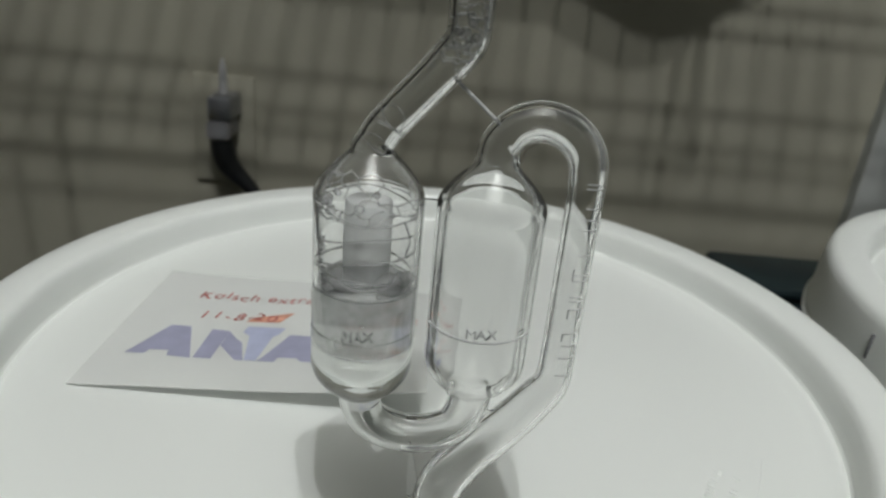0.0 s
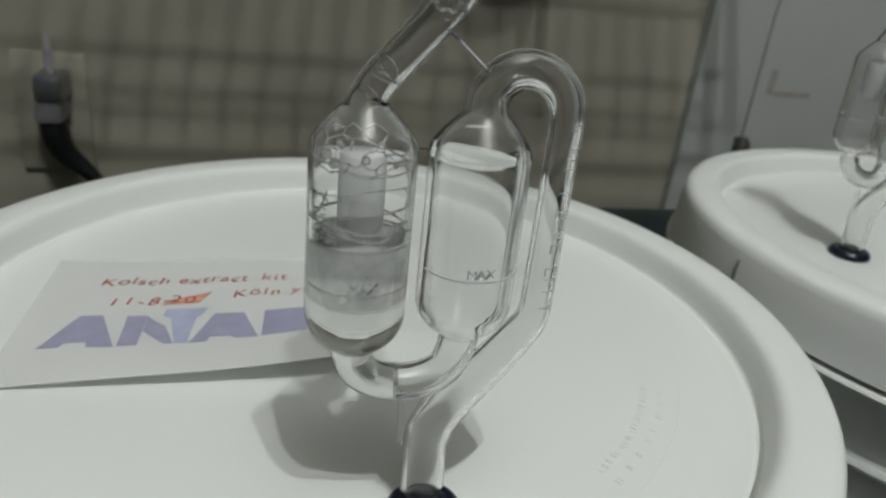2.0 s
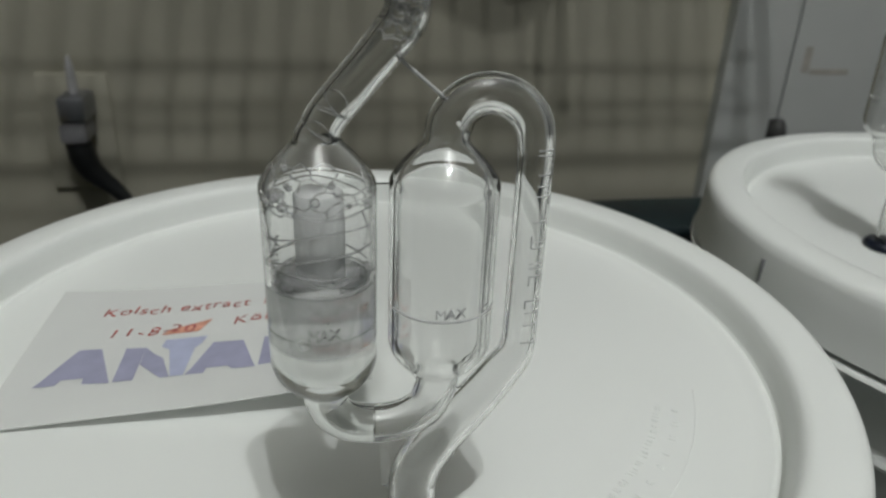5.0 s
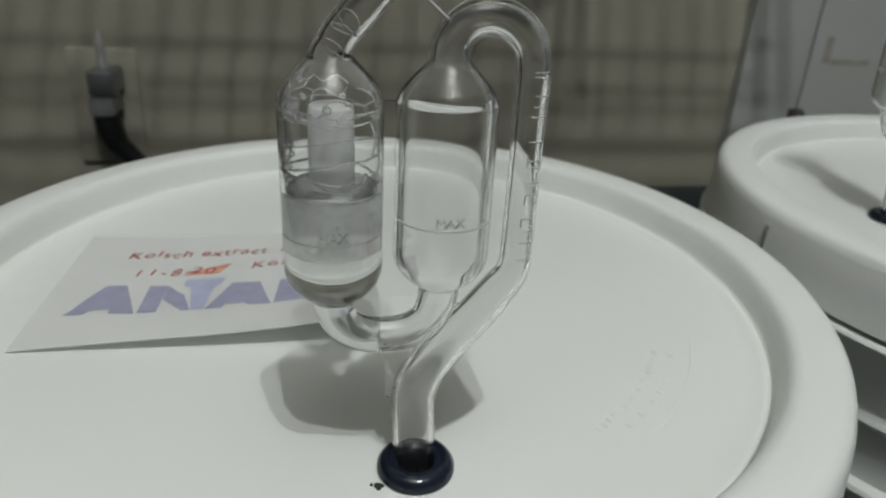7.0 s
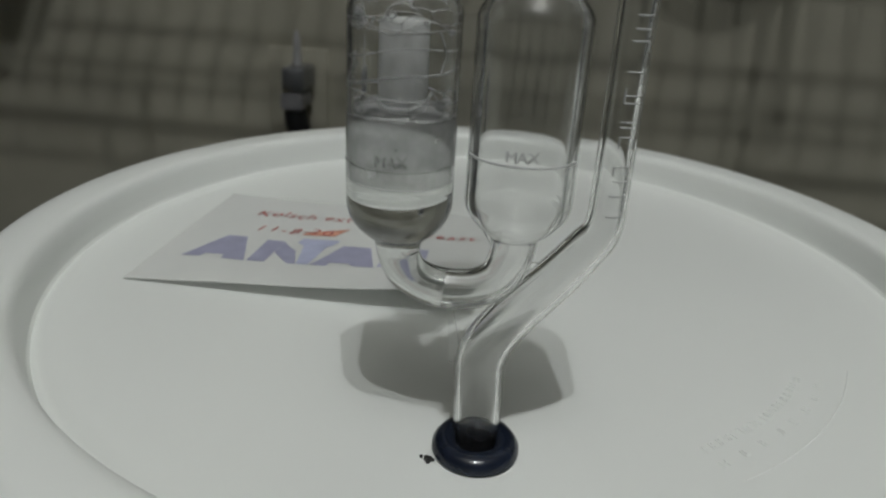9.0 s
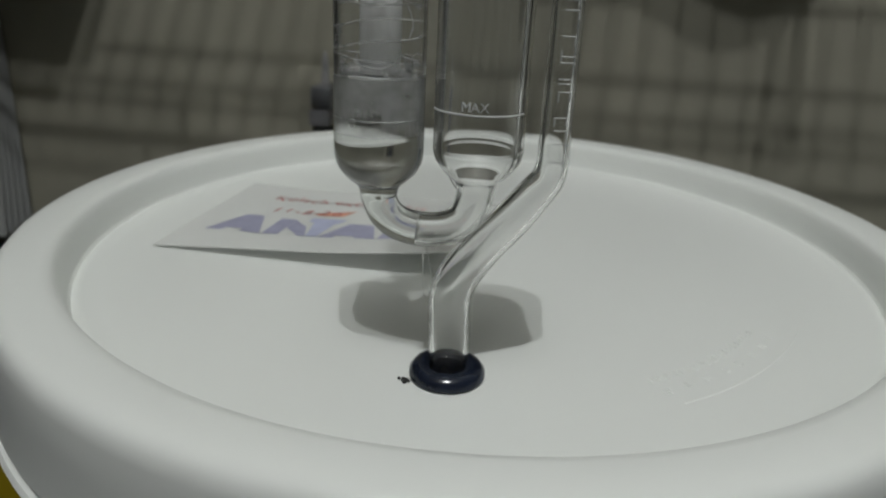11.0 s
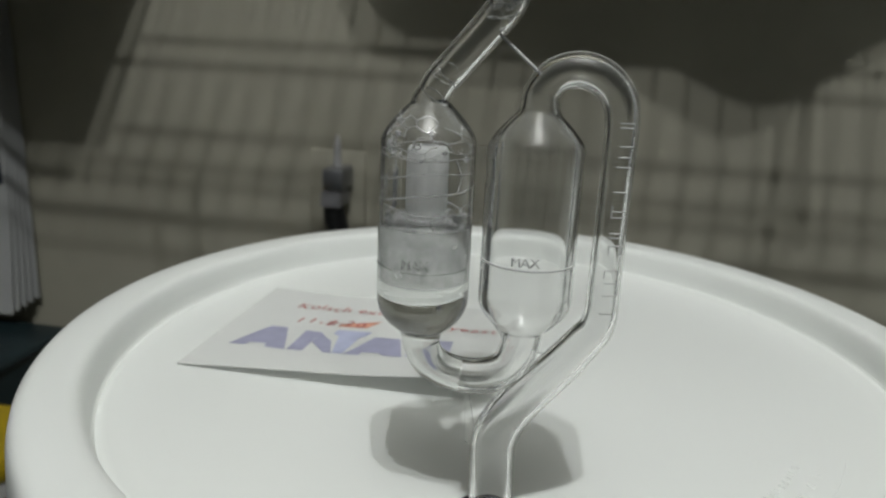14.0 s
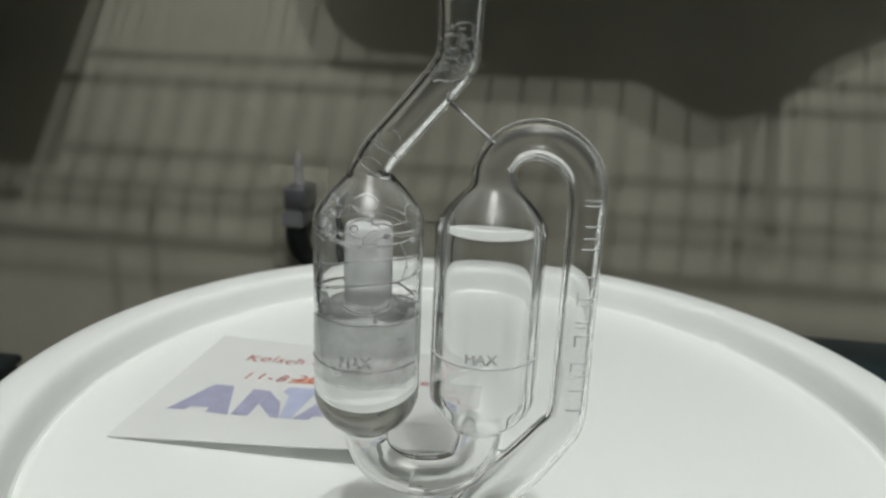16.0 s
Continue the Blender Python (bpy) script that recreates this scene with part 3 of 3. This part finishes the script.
def sheet():
    bm = bmesh.new()
    nx, ny = 36, 24
    grid = []
    for lift in (0.0, -0.00025):
        layer = []
        for j in range(ny + 1):
            v = j / ny
            row = []
            for i in range(nx + 1):
                u = i / nx
                x, y = -0.1165 + 0.112 * u + 0.002 * v, 0.0570 + 0.083 * v - 0.0030 * u * (1 - v)
                row.append(bm.verts.new((x, y, paper_z(x, y) + lift)))
            layer.append(row)
        grid.append(layer)
    for n, layer in enumerate(grid):
        for j in range(ny):
            for i in range(nx):
                f = (layer[j][i], layer[j][i + 1], layer[j + 1][i + 1], layer[j + 1][i])
                bm.faces.new(f if n == 0 else f[::-1])
    rim = [(0, i) for i in range(nx)] + [(j, nx) for j in range(ny)] + [(ny, i) for i in range(nx, 0, -1)] + [(j, 0) for j in range(ny, 0, -1)]
    for k in range(len(rim)):
        (j0, i0), (j1, i1) = rim[k], rim[(k + 1) % len(rim)]
        bm.faces.new((grid[0][j0][i0], grid[1][j0][i0], grid[1][j1][i1], grid[0][j1][i1]))
    return bm


note = thing("paper", "white printed paper with red handwriting, lying on the lid", "paper")
part("sheet", sheet(), PAPER, note)


def print_shape(name, corners, mat, label=""):
    """A printed patch that follows the sheet."""
    bm = bmesh.new()
    n = 10
    (ax, ay), (bx, by), (cx, cy), (dx, dy) = corners
    rows = []
    for j in range(n + 1):
        v = j / n
        x0, y0, x1, y1 = ax + (dx - ax) * v, ay + (dy - ay) * v, bx + (cx - bx) * v, by + (cy - by) * v
        rows.append([bm.verts.new((x0 + (x1 - x0) * i / n, y0 + (y1 - y0) * i / n, paper_z(x0 + (x1 - x0) * i / n, y0 + (y1 - y0) * i / n) + 0.00015)) for i in range(n + 1)])
    for j in range(n):
        for i in range(n):
            bm.faces.new((rows[j][i], rows[j][i + 1], rows[j + 1][i + 1], rows[j + 1][i]))
    part(name, bm, mat, note, label, smooth=False)


# the printed mark: plain slanted blocks with notched feet
for mat, *corners in (
        (BLUE, (-0.1050, 0.0785), (-0.0853, 0.0785), (-0.0910, 0.0960), (-0.0980, 0.0960)), (BLUE, (-0.1065, 0.0757), (-0.1000, 0.0757), (-0.0990, 0.0785), (-0.1050, 0.0785)), (BLUE, (-0.0922, 0.0752), (-0.0840, 0.0745), (-0.0853, 0.0785), (-0.0925, 0.0785)),
        (BLUE, (-0.0832, 0.0748), (-0.0772, 0.0748), (-0.0768, 0.0950), (-0.0832, 0.0953)), (BLUE, (-0.0768, 0.0842), (-0.0692, 0.0748), (-0.0664, 0.0748), (-0.0702, 0.0872)), (BLUE, (-0.0768, 0.0842), (-0.0702, 0.0872), (-0.0735, 0.0905), (-0.0768, 0.0950)),
        (PALE_BLUE, (-0.0662, 0.0750), (-0.0622, 0.0750), (-0.0608, 0.0925), (-0.0690, 0.0925)), (PALE_BLUE, (-0.0690, 0.0925), (-0.0608, 0.0925), (-0.0590, 0.0950), (-0.0720, 0.0950)), (PALE_BLUE, (-0.0720, 0.0950), (-0.0590, 0.0950), (-0.0575, 0.1000), (-0.0712, 0.0995)),
        (BLUE, (-0.0605, 0.0780), (-0.0408, 0.0780), (-0.0450, 0.0945), (-0.0550, 0.0950)), (BLUE, (-0.0618, 0.0750), (-0.0560, 0.0748), (-0.0555, 0.0780), (-0.0605, 0.0780)), (BLUE, (-0.0474, 0.0757), (-0.0400, 0.0752), (-0.0408, 0.0780), (-0.0490, 0.0780)),
        (BLUE, (-0.0392, 0.0758), (-0.0240, 0.0772), (-0.0245, 0.0958), (-0.0380, 0.0952))):
    print_shape("printed_shape", corners, mat)
print_shape("smudge", ((-0.0735, 0.1030), (-0.0610, 0.1040), (-0.0570, 0.1125), (-0.0705, 0.1070)), ORANGE, label="smudged orange marker patch")


def written(text, x, y, size, mat=None, turn=2.0, shear=0.2, space=1.2):
    ob = letters("handwriting", text, size, mat or RED, note, pose(0, 0, 0), 0.0, shear, space)
    rot = pose(x, y, 0, 0, 0, turn)
    for v in ob.data.vertices:
        p = rot @ v.co
        p.y += 0.0006 * math.sin(p.x * 420) + 0.0003 * math.sin(p.x * 1300)
        v.co = (p.x, p.y, paper_z(p.x, p.y) + 0.0002)


written("Kolsch extract", -0.0968, 0.1190, 0.0079, space=1.1)
written("kit", -0.0400, 0.1210, 0.0080)
written("11-8-", -0.0918, 0.1030, 0.0078, space=1.25)
written("20", -0.0715, 0.1043, 0.0080)
written("K\u00f6ln yeast", -0.0500, 0.1075, 0.0078, turn=3.0)

grit = bmesh.new()
rng = random.Random(3)
for k in range(9):
    bmesh.ops.create_icosphere(grit, subdivisions=1, radius=rng.uniform(0.0003, 0.0009), matrix=Matrix.Translation((rng.uniform(-0.0014, 0.0014), rng.uniform(-0.0008, 0.0008), 0.0004)))
solid("grit", grit, DIRT, "small crumbs of dark wet grit beside the grommet", "grit", pose(-0.0094, -0.0080, 0))

# faint moulded marks in the lid: two curved lines of unreadable characters and an arc
def moulded(u, radius):
    """Place and heading on an arc moulded near the lid's edge, in the lid's own space."""
    a = radians(-55 + 27 * u)
    return radius * math.cos(a), radius * math.sin(a), -55 + 27 * u + 90


rng = random.Random(8)
for radius, count in ((0.1010, 20), (0.1065, 8)):
    for k in range(count):
        x, y, turn = moulded(k / (count - 1) + rng.uniform(-0.008, 0.008), radius + rng.uniform(-0.0003, 0.0003))
        bm = bmesh.new()
        for dx in rng.sample((-0.0008, 0.0, 0.0008), rng.choice((1, 2, 2))):
            box(dx - 0.00018, -0.0011, -0.0004, dx + 0.00018, 0.0011, 0.00028, 0.0001, bm=bm)
        for dy in rng.sample((-0.0010, 0.0, 0.0010), rng.choice((1, 1, 2))):
            box(-0.0009, dy - 0.00017, -0.0004, 0.0009, dy + 0.00017, 0.00024, 0.0001, bm=bm)
        part("moulded_mark", bm, LID, lid_a, at=pose(x, y, 0, 0, 0, turn))
arc = [moulded(u, 0.1125) for u in np.linspace(0.0, 1.25, 40)]
part("moulded_arc", sweep([(x, y, 0.0) for x, y, turn in arc], 0.00022, 6), LID, lid_a)

# ---- along the wall ----
outlet = thing("wall_outlet", "beige wall outlet with a plug and black cord", "outlet", pose(0.014, 0, 0))
part("plate", box(-0.283, WY - 0.006, -0.119, -0.219, WY + 0.0005, -0.006, 0.002), WALL, outlet)
part("adapter", box(-0.2560, WY - 0.045, -0.0440, -0.2316, WY - 0.0065, -0.0200, 0.004), GREYMETAL, outlet, "dark grey plug-in adapter")
part("adapter_face", box(-0.2565, WY - 0.048, -0.0620, -0.2335, WY - 0.012, -0.0445, 0.003), COLLAR, outlet, "grey adapter collar")
part("tab", lathe([(0, 0.0), (0.0045, 0.0), (0.0036, 0.024), (0.0015, 0.034), (0, 0.034)], 20), TAB, outlet, "bright tapered tab", at=pose(-0.2442, WY - 0.026, -0.0200))
cord = smooth_line([(-0.2450, WY - 0.034, -0.0640, 0.0115), (-0.2435, WY - 0.034, -0.0760, 0.0125), (-0.2395, WY - 0.034, -0.0900, 0.0115), (-0.2300, WY - 0.034, -0.1010, 0.0095), (-0.2180, WY - 0.034, -0.1130, 0.0075), (-0.2080, WY - 0.034, -0.1300, 0.0065), (-0.2030, WY - 0.034, -0.1600, 0.0055), (-0.2000, WY - 0.033, -0.3000, 0.0050), (-0.1990, WY - 0.060, -0.3630, 0.0050), (-0.1500, WY - 0.120, -0.3650, 0.0050)], 0.006)
part("cord", sweep(cord[:, :3], cord[:, 3], 14), BLACK, outlet, "thick black rubber plug and cord")

calendar = thing("wall_calendar", "white wall calendar with a dark blue picture, pages curling", "calendar")
for k in range(5):
    bm = bmesh.new()
    rows = []
    for j in range(13):
        v = j / 12
        curl = 0.004 * k + (0.006 + 0.004 * k) * v ** 3
        rows.append([[bm.verts.new((-0.90 + (0.2720 - 0.003 * k * v) * i / 8, WY - 0.006 - curl - d, 0.30 - (0.520 + 0.003 * k) * v)) for i in range(9)] for d in (0.0, 0.0006)])
    for d in (0, 1):
        for j in range(12):
            for i in range(8):
                f = (rows[j][d][i], rows[j][d][i + 1], rows[j + 1][d][i + 1], rows[j + 1][d][i])
                bm.faces.new(f if d else f[::-1])
    for j in range(12):
        for i in (0, 8):
            bm.faces.new((rows[j][0][i], rows[j + 1][0][i], rows[j + 1][1][i], rows[j][1][i]))
    for i in range(8):
        for j in (0, 12):
            bm.faces.new((rows[j][0][i], rows[j][0][i + 1], rows[j][1][i + 1], rows[j][1][i]))
    part("page", bm, CALENDAR, calendar)
part("picture", box(-0.88, WY - 0.0330, -0.070, -0.644, WY - 0.0300, 0.27), NAVY, calendar, "dark blue printed picture")

crate = thing("storage_crate", "dark teal storage crate standing against the wall", "crate", group="storage crates")
part("body", box(0.295, WY - 0.10, BENCH, 0.95, WY - 0.018, -0.155, 0.008), TEAL, crate)
part("lid", box(0.285, WY - 0.105, -0.155, 0.96, WY - 0.017, -0.142, 0.006), TEAL, crate)
crate = thing("storage_crate", "low dark teal storage crate below the calendar", "crate", group="storage crates")
part("body", box(-1.20, WY - 0.20, BENCH, -0.585, WY - 0.02, -0.262, 0.008), TEAL, crate)
part("lid", box(-1.21, WY - 0.205, -0.262, -0.580, WY - 0.019, -0.250, 0.006), TEAL, crate)

can = thing("tub", "yellow plastic tub with a red band, on the table", "tub", pose(-0.475, 0.295, BENCH))
part("body", lathe([(0, 0), (0.058, 0), (0.061, 0.003), (0.061, 0.060), (0.0, 0.060)], 64), YELLOW, can)
part("label", lathe([(0.0612, 0.0605), (0.0622, 0.061), (0.0622, 0.107), (0.0612, 0.1075), (0.058, 0.1075), (0.058, 0.0605)], 64, True), CANRED, can, "red label band")
part("collar", lathe([(0.058, 0.108), (0.0620, 0.108), (0.0625, 0.110), (0.0625, 0.123), (0.058, 0.123)], 64, True), WHITE, can, "white neck band")
part("cap", lathe([(0, 0.1235), (0.063, 0.1235), (0.0645, 0.126), (0.0645, 0.139), (0.0620, 0.143), (0, 0.143)], 64), YELLOW, can, "yellow screw cap")

panel_trim = solid("trim_panel_edge", box(0.503, WY - 0.0178, -1.3, 2.2, WY - 0.0145, 1.6, 0.001), PANEL, "pale grey overlapping panel sheet", "trim", kind="structure")
STAIN = material("brown_stain", (0.40, 0.375, 0.33), 0.7, vary=0.12, grain=60)
part("stain", box(0.517, WY - 0.0182, 0.000, 0.526, WY - 0.0174, 0.028), STAIN, panel_trim, "faint brown tape stain")
part("stain", box(0.528, WY - 0.0182, -0.002, 0.576, WY - 0.0174, 0.004), STAIN, panel_trim, "faint brown tape stain")
stop = thing("door_stop", "small dark rubber stop at the foot of the panel seam", "stop")
part("rubber_tip", lathe([(0, 0), (0.008, 0.001), (0.010, 0.006), (0.008, 0.016), (0.004, 0.022), (0, 0.022)], 24), STOP, stop, at=pose(0.500, WY - 0.026, -0.072))
part("rod", sweep([(0.501, WY - 0.0185, -0.05), (0.5015, WY - 0.0185, 0.5)], 0.0005, 8), GREYMETAL, stop, "thin grey rod along the seam")
part("backplate", box(0.494, WY - 0.0185, -0.074, 0.502, WY - 0.0155, -0.052), STOP, stop)

# ---- wire shelf above the wall outlet ----
SZ = 0.38
shelf = thing("wire_shelf", "steel wire shelf fixed high on the wall", "shelf")
for yy in (0.2366, 0.272, 0.3415, 0.585):
    part("rail", sweep([(-1.2, yy, SZ), (0.368, yy, SZ)], 0.0028, 8), STEEL, shelf)
part("rail", sweep([(-1.2, 0.2366, SZ - 0.028), (0.368, 0.2366, SZ - 0.028)], 0.0024, 8), STEEL, shelf)
wire = sweep([(0, 0.2366, SZ - 0.028), (0, 0.2366, SZ + 0.001), (0, 0.242, SZ + 0.005), (0, 0.59, SZ + 0.005)], 0.0012, 6)
wire_me = mesh_of("wire", wire, STEEL)
for k in range(63):
    w = new("wire", wire_me)
    w.parent = shelf
    w.matrix_basis = pose(-1.19 + 0.0250 * k, 0, 0)
for bx in (-0.62, 0.198, 0.364):
    part("bracket", box(bx - 0.004, 0.245, SZ - 0.022, bx + 0.004, 0.598, SZ - 0.004, 0.001), STEEL, shelf)
hook = sweep(smooth_line([(-0.267, 0.2366, SZ + 0.004), (-0.267, 0.230, SZ), (-0.267, 0.2355, SZ - 0.03), (-0.268, 0.2360, 0.28), (-0.268, 0.2360, 0.262)], 0.004), 0.0028, 8)
solid("hanging_cord", hook, BLACK, "black cord hanging from the wire shelf", "cord")
solid("cardboard_box", box(-0.95, 0.2490, SZ + 0.007, -0.350, 0.58, SZ + 0.28, 0.004), BROWN, "brown cardboard box on the wire shelf", "box")


def sack():
    """A soft sack: a drooping plan outline, puffed upwards."""
    front = smooth_line([(-0.175, 0.400, 0), (-0.14, 0.355, 0), (-0.08, 0.338, 0), (0.00, 0.338, 0), (0.07, 0.333, 0), (0.120, 0.312, 0), (0.155, 0.302, 0), (0.19, 0.316, 0), (0.235, 0.342, 0), (0.29, 0.372, 0), (0.335, 0.405, 0), (0.358, 0.45, 0)], 0.015)
    outline = [(p[0], p[1]) for p in front] + [(0.362, 0.57), (-0.17, 0.57)]
    cx, cy = 0.10, 0.46
    bm = bmesh.new()
    rings = []
    for z, k in ((SZ + 0.007, 0.97), (SZ + 0.016, 1.0), (SZ + 0.08, 0.96), (SZ + 0.14, 0.85), (SZ + 0.17, 0.6)):
        rings.append([bm.verts.new((cx + (x - cx) * k, cy + (y - cy) * k, z + 0.006 * math.sin(40 * x + 30 * y))) for x, y in outline])
    n = len(outline)
    for a, b in zip(rings, rings[1:]):
        for k in range(n):
            bm.faces.new((a[k], a[(k + 1) % n], b[(k + 1) % n], b[k]))
    bm.faces.new(rings[0][::-1])
    bm.faces.new(rings[-1])
    return solid("sack", bm, BROWN, "brown cloth sack slumped on the wire shelf", "sack")


sack()

fixture = thing("ceiling_light", "twin-bulb white ceiling light", "lamp")
part("base", box(0.00, -0.65, 1.57, 0.20, -0.45, 1.60, 0.01), WHITE, fixture)
for dx, dy in ((-0.037, -0.040), (0.037, 0.040)):
    part("stem", sweep([(LAMP.x + dx, LAMP.y + dy, 1.40), (LAMP.x + dx, LAMP.y + dy, 1.57)], 0.008, 12), WHITE, fixture)
